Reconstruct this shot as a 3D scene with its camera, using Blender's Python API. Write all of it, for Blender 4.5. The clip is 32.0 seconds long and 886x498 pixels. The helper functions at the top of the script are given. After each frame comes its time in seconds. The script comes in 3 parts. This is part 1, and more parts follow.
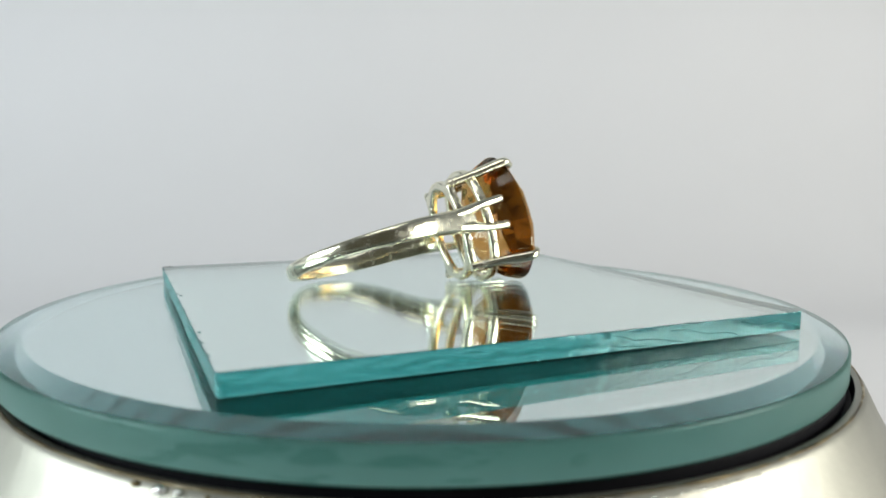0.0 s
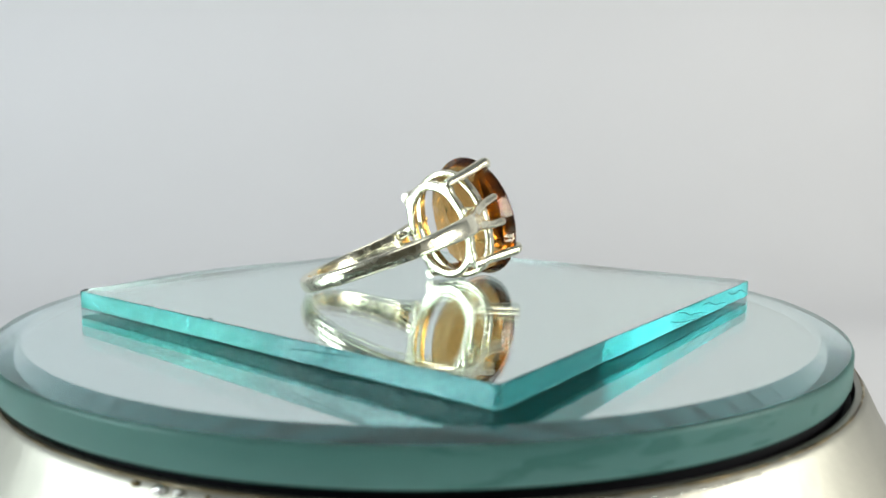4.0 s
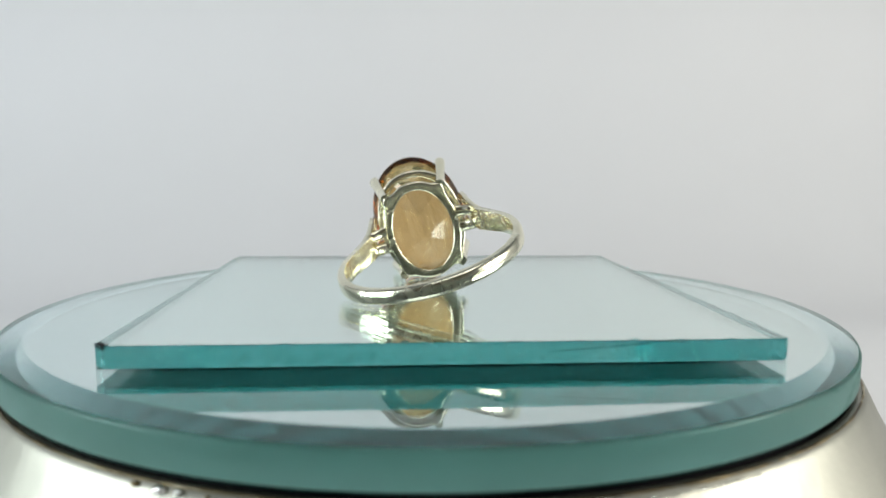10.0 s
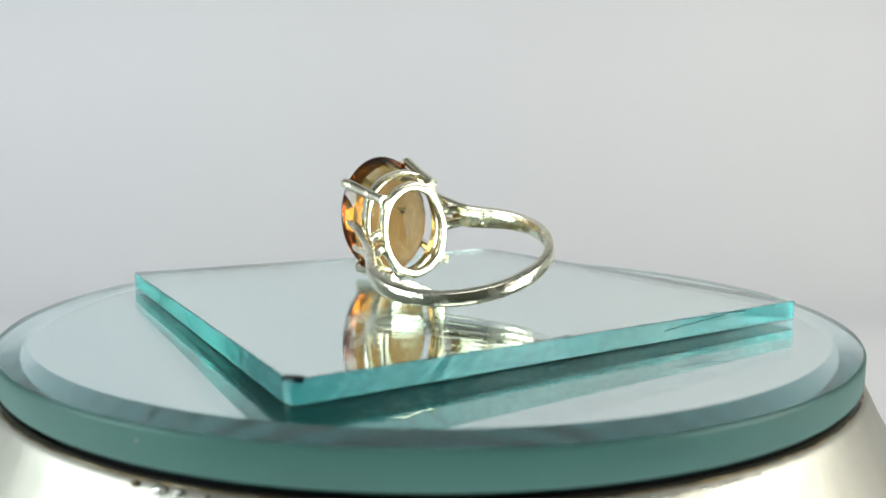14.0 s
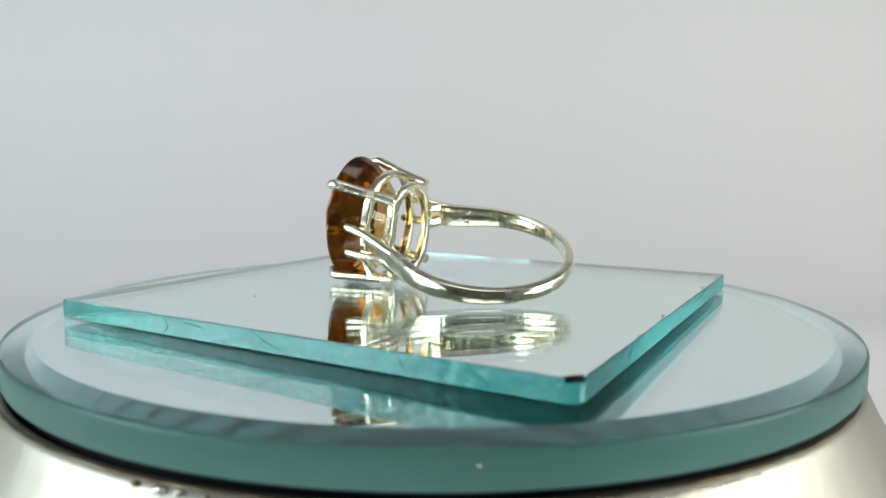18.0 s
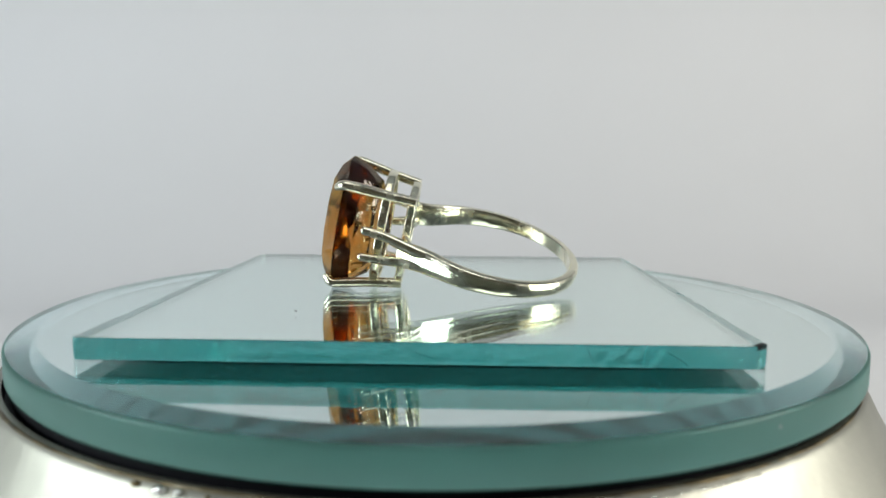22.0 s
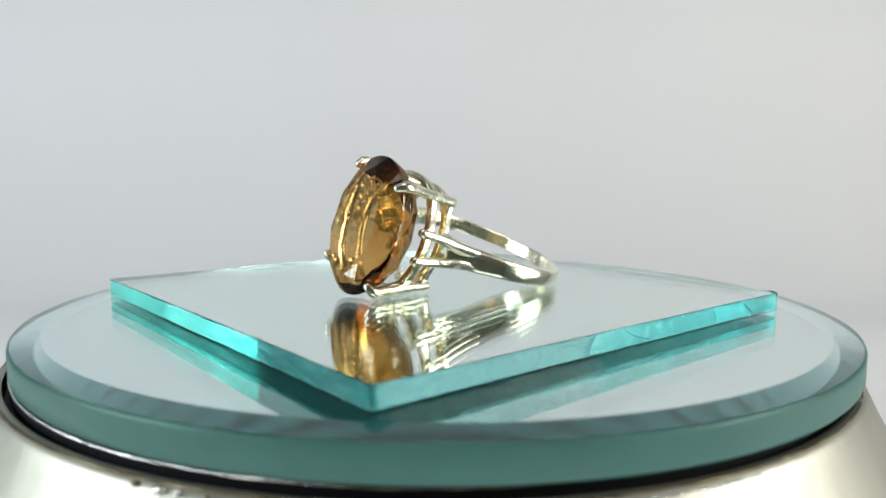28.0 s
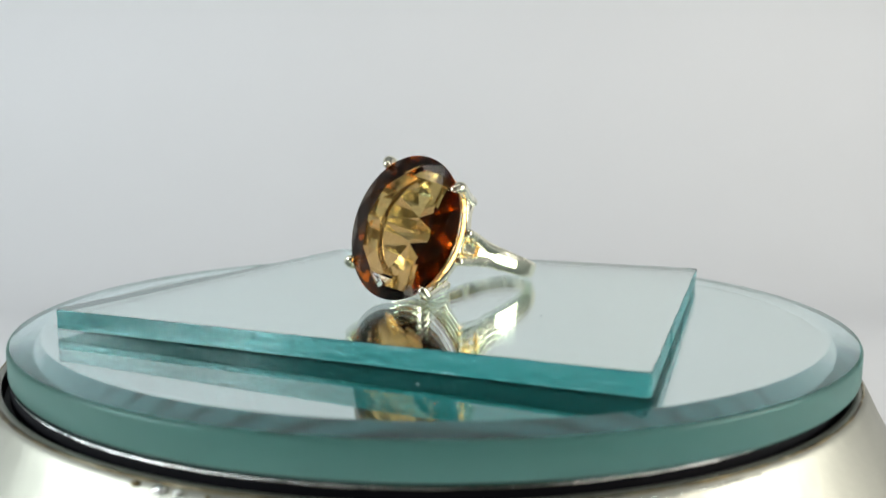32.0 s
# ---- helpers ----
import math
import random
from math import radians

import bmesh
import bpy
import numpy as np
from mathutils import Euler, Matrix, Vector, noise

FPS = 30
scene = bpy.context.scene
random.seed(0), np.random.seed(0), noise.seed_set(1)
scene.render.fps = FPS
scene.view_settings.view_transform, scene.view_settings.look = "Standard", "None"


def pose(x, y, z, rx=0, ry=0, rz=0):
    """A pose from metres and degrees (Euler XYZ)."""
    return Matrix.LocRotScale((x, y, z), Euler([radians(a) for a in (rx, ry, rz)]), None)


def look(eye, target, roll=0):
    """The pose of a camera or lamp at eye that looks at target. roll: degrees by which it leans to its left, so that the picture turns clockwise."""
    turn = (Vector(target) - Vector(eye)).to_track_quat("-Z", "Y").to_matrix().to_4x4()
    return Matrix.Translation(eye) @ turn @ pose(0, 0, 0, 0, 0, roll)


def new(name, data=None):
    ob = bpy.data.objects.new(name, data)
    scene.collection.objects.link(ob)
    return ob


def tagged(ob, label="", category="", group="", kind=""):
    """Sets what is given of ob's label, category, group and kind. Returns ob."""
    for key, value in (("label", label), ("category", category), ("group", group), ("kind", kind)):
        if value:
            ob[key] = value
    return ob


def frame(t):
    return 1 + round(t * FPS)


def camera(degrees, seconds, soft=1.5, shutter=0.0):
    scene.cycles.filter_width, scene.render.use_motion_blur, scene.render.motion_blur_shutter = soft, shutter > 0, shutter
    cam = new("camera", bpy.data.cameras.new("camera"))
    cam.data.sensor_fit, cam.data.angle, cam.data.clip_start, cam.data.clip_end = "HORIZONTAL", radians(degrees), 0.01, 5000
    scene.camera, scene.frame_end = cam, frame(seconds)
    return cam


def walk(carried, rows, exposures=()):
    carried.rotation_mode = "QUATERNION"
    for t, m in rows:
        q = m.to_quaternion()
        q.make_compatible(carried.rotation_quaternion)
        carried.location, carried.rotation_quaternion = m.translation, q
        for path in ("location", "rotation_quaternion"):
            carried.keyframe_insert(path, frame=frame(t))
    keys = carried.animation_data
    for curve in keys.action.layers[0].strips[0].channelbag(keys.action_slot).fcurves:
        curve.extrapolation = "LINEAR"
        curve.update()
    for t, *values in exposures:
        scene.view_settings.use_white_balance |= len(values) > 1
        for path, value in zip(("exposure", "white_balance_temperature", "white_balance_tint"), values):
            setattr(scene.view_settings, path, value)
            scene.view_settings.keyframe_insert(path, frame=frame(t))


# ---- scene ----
MM = 0.001
TOP = 40.0          # height of the mirror tile's face over the table, mm
LENGTH = 32.0
START, RATE = 23.30, 7.002   # turntable angle at 0 s, and degrees a second

# ---- camera ----
cam = camera(61.97, LENGTH)
EYE = Vector((0.0, -76.40, TOP + 12.59)) * MM
YAW, PITCH, ROLL = 0.843, 6.548, 0.357
AIM = EYE + Vector((math.sin(radians(YAW)) * math.cos(radians(PITCH)),
                    math.cos(radians(YAW)) * math.cos(radians(PITCH)),
                    -math.sin(radians(PITCH))))
STAND = look(EYE, AIM, ROLL)
cam.data.dof.use_dof, cam.data.dof.focus_distance, cam.data.dof.aperture_fstop = True, 0.069, 42.0
walk(cam, [(0.0, STAND), (LENGTH, STAND)],
     [(0.0, -0.02), (15.0, -0.02), (17.5, -0.10), (20.0, -0.11), (22.5, -0.14), (25.0, -0.06), (27.5, -0.02), (LENGTH, -0.03)])

# ---- light ----
world = bpy.data.worlds.new("world")
world.use_nodes = True
world.node_tree.nodes["Background"].inputs[0].default_value = (0.8, 0.85, 0.9, 1)
world.node_tree.nodes["Background"].inputs[1].default_value = 0.05
scene.world = world


def area_lamp(name, eye, target, size, power, colour):
    data = bpy.data.lights.new(name, "AREA")
    data.shape, data.size, data.size_y = "RECTANGLE", size[0], size[1]
    data.energy, data.color = power, colour
    ob = new(name, data)
    ob.matrix_world = look(eye, target)
    return ob


area_lamp("lamp_left", (-0.30, -0.091, 0.128), (0.0, 0.11, 0.05), (0.19, 0.12), 0.735, (0.885, 0.98, 1.0))
area_lamp("lamp_right", (0.30, -0.082, 0.132), (0.0, 0.11, 0.05), (0.18, 0.14), 0.73, (1.0, 0.985, 0.905))
area_lamp("lamp_top", (0.0, -0.16, 0.50), (0.0, 0.12, 0.0), (0.30, 0.20), 0.415, (0.985, 0.99, 0.95))
scene.cycles.max_bounces, scene.cycles.glossy_bounces, scene.cycles.transmission_bounces = 64, 64, 64
scene.cycles.transparent_max_bounces = 256


# ---- materials ----
def material(name):
    m = bpy.data.materials.new(name)
    m.use_nodes = True
    nt = m.node_tree
    return m, nt, nt.nodes["Principled BSDF"]


def noise_node(nt, scale, detail=4, rough=0.55, coord="Object", stretch=None):
    tc = nt.nodes.new("ShaderNodeTexCoord")
    n = nt.nodes.new("ShaderNodeTexNoise")
    n.inputs["Scale"].default_value = scale
    n.inputs["Detail"].default_value = detail
    n.inputs["Roughness"].default_value = rough
    src = tc.outputs[coord]
    if stretch:
        mp = nt.nodes.new("ShaderNodeMapping")
        mp.inputs["Scale"].default_value = stretch
        nt.links.new(src, mp.inputs["Vector"])
        src = mp.outputs["Vector"]
    nt.links.new(src, n.inputs["Vector"])
    return n


def ramp(nt, fac, stops):
    r = nt.nodes.new("ShaderNodeValToRGB")
    el = r.color_ramp.elements
    while len(el) < len(stops):
        el.new(0.5)
    for e, (p, c) in zip(el, stops):
        e.position, e.color = p, (*c, 1) if len(c) == 3 else c
    nt.links.new(fac, r.inputs["Fac"])
    return r


def bump(nt, height, strength, distance, bsdf):
    b = nt.nodes.new("ShaderNodeBump")
    b.inputs["Strength"].default_value = strength
    b.inputs["Distance"].default_value = distance
    nt.links.new(height, b.inputs["Height"])
    nt.links.new(b.outputs["Normal"], bsdf.inputs["Normal"])
    return b


def grey(v):
    return (v, v, v)


def make_silver():
    """Cast and hand-polished silver: satin with scuffs, pits and soft ripples."""
    m, nt, b = material("silver")
    b.inputs["Metallic"].default_value = 1
    n = noise_node(nt, 700, 5)
    r = ramp(nt, n.outputs["Fac"], [(0.3, grey(0.14)), (0.72, grey(0.32))])
    nt.links.new(r.outputs["Color"], b.inputs["Roughness"])
    n2 = noise_node(nt, 350, 3)
    c = ramp(nt, n2.outputs["Fac"], [(0.3, (0.90, 0.868, 0.675)), (0.7, (0.965, 0.94, 0.775))])
    nt.links.new(c.outputs["Color"], b.inputs["Base Color"])
    n3 = noise_node(nt, 330, 3, 0.5)
    n4 = noise_node(nt, 2300, 3, 0.55)
    n5 = noise_node(nt, 1500, 2, 0.5, "Object", (1, 0.2, 0.2))
    fine = nt.nodes.new("ShaderNodeMath")
    fine.operation = "ADD"
    nt.links.new(n4.outputs["Fac"], fine.inputs[0])
    nt.links.new(n5.outputs["Fac"], fine.inputs[1])
    both = nt.nodes.new("ShaderNodeMath")
    both.operation = "MULTIPLY_ADD"
    both.inputs[1].default_value = 0.14
    nt.links.new(fine.outputs["Value"], both.inputs[0])
    nt.links.new(n3.outputs["Fac"], both.inputs[2])
    bump(nt, both.outputs["Value"], 0.34, 0.0004, b)
    return m


def glass_shader(nt, b, colour, rough, ior):
    """Swaps the principled shader for a tinted glass that deepens with each bounce. Returns the glass node."""
    g = nt.nodes.new("ShaderNodeBsdfGlass")
    g.inputs["Color"].default_value = (*colour, 1)
    g.inputs["Roughness"].default_value = rough
    g.inputs["IOR"].default_value = ior
    nt.links.new(g.outputs["BSDF"], nt.nodes["Material Output"].inputs["Surface"])
    return g


def make_gem():
    """Refraction lightly tinted, inner reflections deeper, so that long ways through the stone go dark."""
    m, nt, b = material("smoky_quartz")
    nt.nodes.remove(b)
    n = noise_node(nt, 160, 2)
    c = ramp(nt, n.outputs["Fac"], [(0.3, (0.85, 0.705, 0.465)), (0.7, (0.885, 0.76, 0.54))])
    pass_on = nt.nodes.new("ShaderNodeBsdfRefraction")
    pass_on.inputs["IOR"].default_value = 1.55
    pass_on.inputs["Roughness"].default_value = 0.0
    nt.links.new(c.outputs["Color"], pass_on.inputs["Color"])
    gloss = nt.nodes.new("ShaderNodeBsdfGlossy")
    gloss.inputs["Roughness"].default_value = 0.0
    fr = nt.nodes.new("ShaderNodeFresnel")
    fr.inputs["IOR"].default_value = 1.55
    # painted by angle: clear sheen face-on, dimmed amber grazing, deep brown reflecting wholly within
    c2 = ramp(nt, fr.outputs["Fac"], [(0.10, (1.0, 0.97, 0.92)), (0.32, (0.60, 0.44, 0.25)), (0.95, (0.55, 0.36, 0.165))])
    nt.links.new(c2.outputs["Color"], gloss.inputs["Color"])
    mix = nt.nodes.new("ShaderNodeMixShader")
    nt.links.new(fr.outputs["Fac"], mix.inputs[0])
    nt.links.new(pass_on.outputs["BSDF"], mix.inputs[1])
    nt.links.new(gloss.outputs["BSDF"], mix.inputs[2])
    nt.links.new(mix.outputs["Shader"], nt.nodes["Material Output"].inputs["Surface"])
    return m


def make_depth_tint():
    m, nt, b = material("smoky_depth_tint")
    nt.nodes.remove(b)
    # see-through tint in place of light lost along the way
    t = nt.nodes.new("ShaderNodeBsdfTransparent")
    n = noise_node(nt, 300, 3)
    c = ramp(nt, n.outputs["Fac"], [(0.3, (0.979, 0.954, 0.906)), (0.7, (0.986, 0.966, 0.926))])
    nt.links.new(c.outputs["Color"], t.inputs["Color"])
    nt.links.new(t.outputs["BSDF"], nt.nodes["Material Output"].inputs["Surface"])
    return m


def make_clear_glass():
    m, nt, b = material("clear_glass")
    g = glass_shader(nt, b, (0.945, 0.985, 0.975), 0.0, 1.52)
    nt.nodes.remove(b)
    return m


def make_float_glass():
    """Plain face of green-bodied glass: light that is caught inside it loses its red."""
    m, nt, b = material("float_glass")
    nt.nodes.remove(b)
    pass_on = nt.nodes.new("ShaderNodeBsdfRefraction")
    pass_on.inputs["IOR"].default_value = 1.52
    pass_on.inputs["Roughness"].default_value = 0.0
    pass_on.inputs["Color"].default_value = (0.945, 0.985, 0.975, 1)
    gloss = nt.nodes.new("ShaderNodeBsdfGlossy")
    gloss.inputs["Roughness"].default_value = 0.0
    fr = nt.nodes.new("ShaderNodeFresnel")
    fr.inputs["IOR"].default_value = 1.52
    c = ramp(nt, fr.outputs["Fac"], [(0.75, (0.97, 0.99, 0.985)), (0.985, (0.61, 0.895, 0.895))])
    nt.links.new(c.outputs["Color"], gloss.inputs["Color"])
    mix = nt.nodes.new("ShaderNodeMixShader")
    nt.links.new(fr.outputs["Fac"], mix.inputs[0])
    nt.links.new(pass_on.outputs["BSDF"], mix.inputs[1])
    nt.links.new(gloss.outputs["BSDF"], mix.inputs[2])
    nt.links.new(mix.outputs["Shader"], nt.nodes["Material Output"].inputs["Surface"])
    return m


def make_bevel():
    """Ground and polished slope, faintly clouded."""
    m, nt, b = material("bevelled_glass")
    g = glass_shader(nt, b, (0.90, 0.965, 0.965), 0.07, 1.52)
    nt.nodes.remove(b)
    n = noise_node(nt, 60, 3)
    r = ramp(nt, n.outputs["Fac"], [(0.3, grey(0.06)), (0.7, grey(0.12))])
    nt.links.new(r.outputs["Color"], g.inputs["Roughness"])
    return m


def make_cut_edge(name, wavy, hackle, frost, matt, pale, clear):
    """Scored and snapped glass: clear and tinted, part frosted; wavy: lying ripples, hackle: upright splinters."""
    m, nt, b = material(name)
    g = glass_shader(nt, b, (0.66, 0.93, 0.92), 0.1, 1.52)
    n = noise_node(nt, 130, 4)
    c = ramp(nt, n.outputs["Fac"], [(0.3, [clear * 0.95, 0.845, 0.85]), (0.7, [clear * 1.05, 0.885, 0.885])])
    nt.links.new(c.outputs["Color"], g.inputs["Color"])
    n2 = noise_node(nt, 420, 4, 0.6)
    r = ramp(nt, n2.outputs["Fac"], [(0.4, grey(0.02)), (0.68, grey(frost))])
    nt.links.new(r.outputs["Color"], g.inputs["Roughness"])
    b.inputs["Roughness"].default_value = 0.35
    # lying ripples in stretches
    n3 = noise_node(nt, 420, 4, 0.6, "Object", (1, 1, 4.5))
    n3.inputs["Distortion"].default_value = 1.2
    n4 = noise_node(nt, 75, 2)
    mask = ramp(nt, n4.outputs["Fac"], [(0.40, grey(0.15 * wavy)), (0.60, grey(wavy))])
    mul = nt.nodes.new("ShaderNodeMath")
    mul.operation = "MULTIPLY"
    nt.links.new(n3.outputs["Fac"], mul.inputs[0])
    nt.links.new(mask.outputs["Color"], mul.inputs[1])
    # upright hackles and splinters
    n5 = noise_node(nt, 1900, 4, 0.6, "Object", (1, 1, 0.4))
    n5.inputs["Distortion"].default_value = 0.7
    c2 = ramp(nt, n5.outputs["Fac"], [(0.35, (0.03 + 0.08 * pale, 0.25 + 0.12 * pale, 0.27 + 0.12 * pale)), (0.65, (0.07 + 0.10 * pale, 0.34 + 0.14 * pale, 0.36 + 0.14 * pale))])
    nt.links.new(c2.outputs["Color"], b.inputs["Base Color"])
    cracks = ramp(nt, n5.outputs["Fac"], [(0.36, grey(0.2)), (0.47, grey(1.0)), (0.50, grey(0.0)), (0.66, grey(0.8))])
    n6 = noise_node(nt, 240, 3)
    zone = ramp(nt, n6.outputs["Fac"], [(0.38, grey(0.15 * hackle)), (0.58, grey(hackle))])
    mul2 = nt.nodes.new("ShaderNodeMath")
    mul2.operation = "MULTIPLY_ADD"
    nt.links.new(cracks.outputs["Color"], mul2.inputs[0])
    nt.links.new(zone.outputs["Color"], mul2.inputs[1])
    nt.links.new(mul.outputs["Value"], mul2.inputs[2])
    bp = bump(nt, mul2.outputs["Value"], 1.0, 0.0004, b)
    nt.links.new(bp.outputs["Normal"], g.inputs["Normal"])
    # the broken skin: a little of it matt, most of it passing the light on scattered
    skin = nt.nodes.new("ShaderNodeBsdfTranslucent")
    skin.inputs["Color"].default_value = (0.66 + 0.2 * pale, 0.93, 0.91, 1)
    nt.links.new(bp.outputs["Normal"], skin.inputs["Normal"])
    broken = nt.nodes.new("ShaderNodeMixShader")
    broken.inputs[0].default_value = 0.78
    nt.links.new(b.outputs["BSDF"], broken.inputs[1])
    nt.links.new(skin.outputs["BSDF"], broken.inputs[2])
    share = ramp(nt, n5.outputs["Fac"], [(0.36, grey(1 - 1.15 * matt)), (0.60, grey(1 - 0.85 * matt))])
    mix = nt.nodes.new("ShaderNodeMixShader")
    nt.links.new(share.outputs["Color"], mix.inputs[0])
    nt.links.new(broken.outputs["Shader"], mix.inputs[1])
    nt.links.new(g.outputs["BSDF"], mix.inputs[2])
    nt.links.new(mix.outputs["Shader"], nt.nodes["Material Output"].inputs["Surface"])
    return m


def make_mirror(name, colour):
    m, nt, b = material(name)
    b.inputs["Metallic"].default_value = 1
    b.inputs["Base Color"].default_value = (*colour, 1)
    b.inputs["Roughness"].default_value = 0.0
    return m


def make_ground_rim():
    """Ground glass: half matt, half clouded and see-through."""
    m, nt, b = material("ground_glass_rim")
    n = noise_node(nt, 70, 4)
    c = ramp(nt, n.outputs["Fac"], [(0.3, (0.072, 0.193, 0.162)), (0.7, (0.100, 0.238, 0.196))])
    nt.links.new(c.outputs["Color"], b.inputs["Base Color"])
    b.inputs["Roughness"].default_value = 0.5
    b.inputs["Specular IOR Level"].default_value = 0.2
    g = glass_shader(nt, b, (0.66, 0.88, 0.84), 0.30, 1.52)
    # dark stains under the ground face on one stretch of the rim
    tc = nt.nodes.new("ShaderNodeTexCoord")
    dot = nt.nodes.new("ShaderNodeVectorMath")
    dot.operation = "DOT_PRODUCT"
    dot.inputs[1].default_value = (-0.54 / 0.0393, -0.84 / 0.0393, 0)
    nt.links.new(tc.outputs["Object"], dot.inputs[0])
    sector = ramp(nt, dot.outputs["Value"], [(0.905, grey(0)), (0.94, grey(1))])
    n3 = noise_node(nt, 190, 3, 0.45, "Object", (1, 1, 4.5))
    n3.inputs["Distortion"].default_value = 0.6
    spots = ramp(nt, n3.outputs["Fac"], [(0.55, grey(0)), (0.62, grey(0.6)), (0.70, grey(0.45))])
    amount = nt.nodes.new("ShaderNodeMath")
    amount.operation = "MULTIPLY"
    nt.links.new(sector.outputs["Color"], amount.inputs[0])
    nt.links.new(spots.outputs["Color"], amount.inputs[1])
    for source, sink, dark in ((c.outputs["Color"], b.inputs["Base Color"], (0.03, 0.13, 0.11, 1)), (None, g.inputs["Color"], (0.36, 0.62, 0.56, 1))):
        blend = nt.nodes.new("ShaderNodeMix")
        blend.data_type = "RGBA"
        blend.inputs[6].default_value = (0.66, 0.88, 0.84, 1)
        blend.inputs[7].default_value = dark
        if source:
            nt.links.new(source, blend.inputs[6])
        nt.links.new(amount.outputs["Value"], blend.inputs[0])
        nt.links.new(blend.outputs[2], sink)
    n2 = noise_node(nt, 45, 3)
    share = ramp(nt, n2.outputs["Fac"], [(0.35, grey(0.55)), (0.7, grey(0.72))])
    mix = nt.nodes.new("ShaderNodeMixShader")
    nt.links.new(share.outputs["Color"], mix.inputs[0])
    nt.links.new(b.outputs["BSDF"], mix.inputs[1])
    nt.links.new(g.outputs["BSDF"], mix.inputs[2])
    nt.links.new(mix.outputs["Shader"], nt.nodes["Material Output"].inputs["Surface"])
    return m


def make_plain(name, colour, rough, metal=0.0, vary=0.15, scale=40, bump_d=0.0):
    m, nt, b = material(name)
    n = noise_node(nt, scale, 5)
    lo, hi = [c * (1 - vary) for c in colour], [min(1, c * (1 + vary)) for c in colour]
    c = ramp(nt, n.outputs["Fac"], [(0.3, lo), (0.7, hi)])
    nt.links.new(c.outputs["Color"], b.inputs["Base Color"])
    b.inputs["Roughness"].default_value = rough
    b.inputs["Metallic"].default_value = metal
    if bump_d:
        n2 = noise_node(nt, scale * 9, 4)
        bump(nt, n2.outputs["Fac"], 0.4, bump_d, b)
    return m


def make_grime():
    m, nt, b = material("worn_grimy_metal")
    n = noise_node(nt, 220, 5, 0.65)
    c = ramp(nt, n.outputs["Fac"], [(0.38, (0.05, 0.035, 0.015)), (0.54, (0.22, 0.17, 0.08)), (0.70, (0.60, 0.55, 0.43))])
    nt.links.new(c.outputs["Color"], b.inputs["Base Color"])
    b.inputs["Metallic"].default_value = 0.45
    b.inputs["Roughness"].default_value = 0.4
    return m


SILVER = make_silver()
WORN = make_plain("oxidised_silver", (0.20, 0.18, 0.13), 0.5, 0.8, 0.1, 300)
GEM = make_gem()
DEPTH_TINT = make_depth_tint()
GLASS = make_clear_glass()
EDGE = make_cut_edge("cut_glass_edge", 0.08, 0.003, 0.04, 0.07, 0.0, 0.62)
EDGE_WAVY = make_cut_edge("rippled_glass_edge", 0.28, 0.006, 0.04, 0.09, 0.2, 0.64)
EDGE_HACKLE = make_cut_edge("splintered_glass_edge", 0.05, 0.045, 0.04, 0.15, 0.5, 0.64)
EDGE_FINE = make_cut_edge("fine_rippled_glass_edge", 0.05, 0.022, 0.04, 0.12, 0.3, 0.63)
BEVEL = make_bevel()
FLOAT = make_float_glass()
MIRROR = make_mirror("mirror_silvering", (0.89, 0.93, 0.925))
OLD_MIRROR = make_mirror("aged_mirror_silvering", (0.865, 0.903, 0.914))
RIM = make_ground_rim()
BACKING = make_plain("dark_backing_paint", (0.006, 0.075, 0.058), 0.5, 0, 0.2, 60)
BLACK = make_plain("black_plastic_and_gap_shade", (0.008, 0.008, 0.011), 0.55, 0, 0.3, 60)
BLACK.node_tree.nodes["Principled BSDF"].inputs["Specular IOR Level"].default_value = 0.15
CRACK = make_plain("crack_shadow", (0.025, 0.15, 0.15), 0.6, 0, 0.3, 400)
SHELL = make_plain("satin_silver_shell", (0.33, 0.325, 0.28), 0.40, 0.88, 0.26, 60, 0.00013)
GRIME = make_grime()
CHROME = make_plain("worn_chrome", (0.78, 0.78, 0.76), 0.16, 1.0, 0.25, 300, 0.0004)
PAPER = make_plain("white_paper", (0.78, 0.78, 0.80), 0.8, 0, 0.02, 6, 0.0002)
TABLE = make_plain("table_wood", (0.25, 0.22, 0.19), 0.5, 0, 0.2, 4)
WALL = make_plain("room_wall_paint", (0.42, 0.43, 0.44), 0.8, 0, 0.04, 2)
BOARD = make_plain("reflected_streak_boards", (0.26, 0.325, 0.36), 0.7, 0, 0.12, 9)
CEIL = make_plain("ceiling_paint", (0.42, 0.45, 0.48), 0.8, 0, 0.05, 2)
# kept dark so that the silver has something dark to reflect
DARK = make_plain("dark_wall_paint", (0.18, 0.165, 0.12), 0.8, 0, 0.05, 2)


# ---- mesh helpers ----
def part(name, bm, mats, parent=None, label="", smooth=False):
    me = bpy.data.meshes.new(name)
    bmesh.ops.recalc_face_normals(bm, faces=bm.faces[:])
    if smooth:
        for f in bm.faces:
            f.smooth = True
    bm.to_mesh(me)
    bm.free()
    for m in (mats if isinstance(mats, (list, tuple)) else [mats]):
        me.materials.append(m)
    ob = new(name, me)
    ob.parent = parent
    if label:
        tagged(ob, label)
    return ob


def thing(name, place, label, category, kind="", group=""):
    ob = new(name)
    ob.empty_display_size = 0.005
    ob.matrix_world = place
    return tagged(ob, label, category, group, kind)


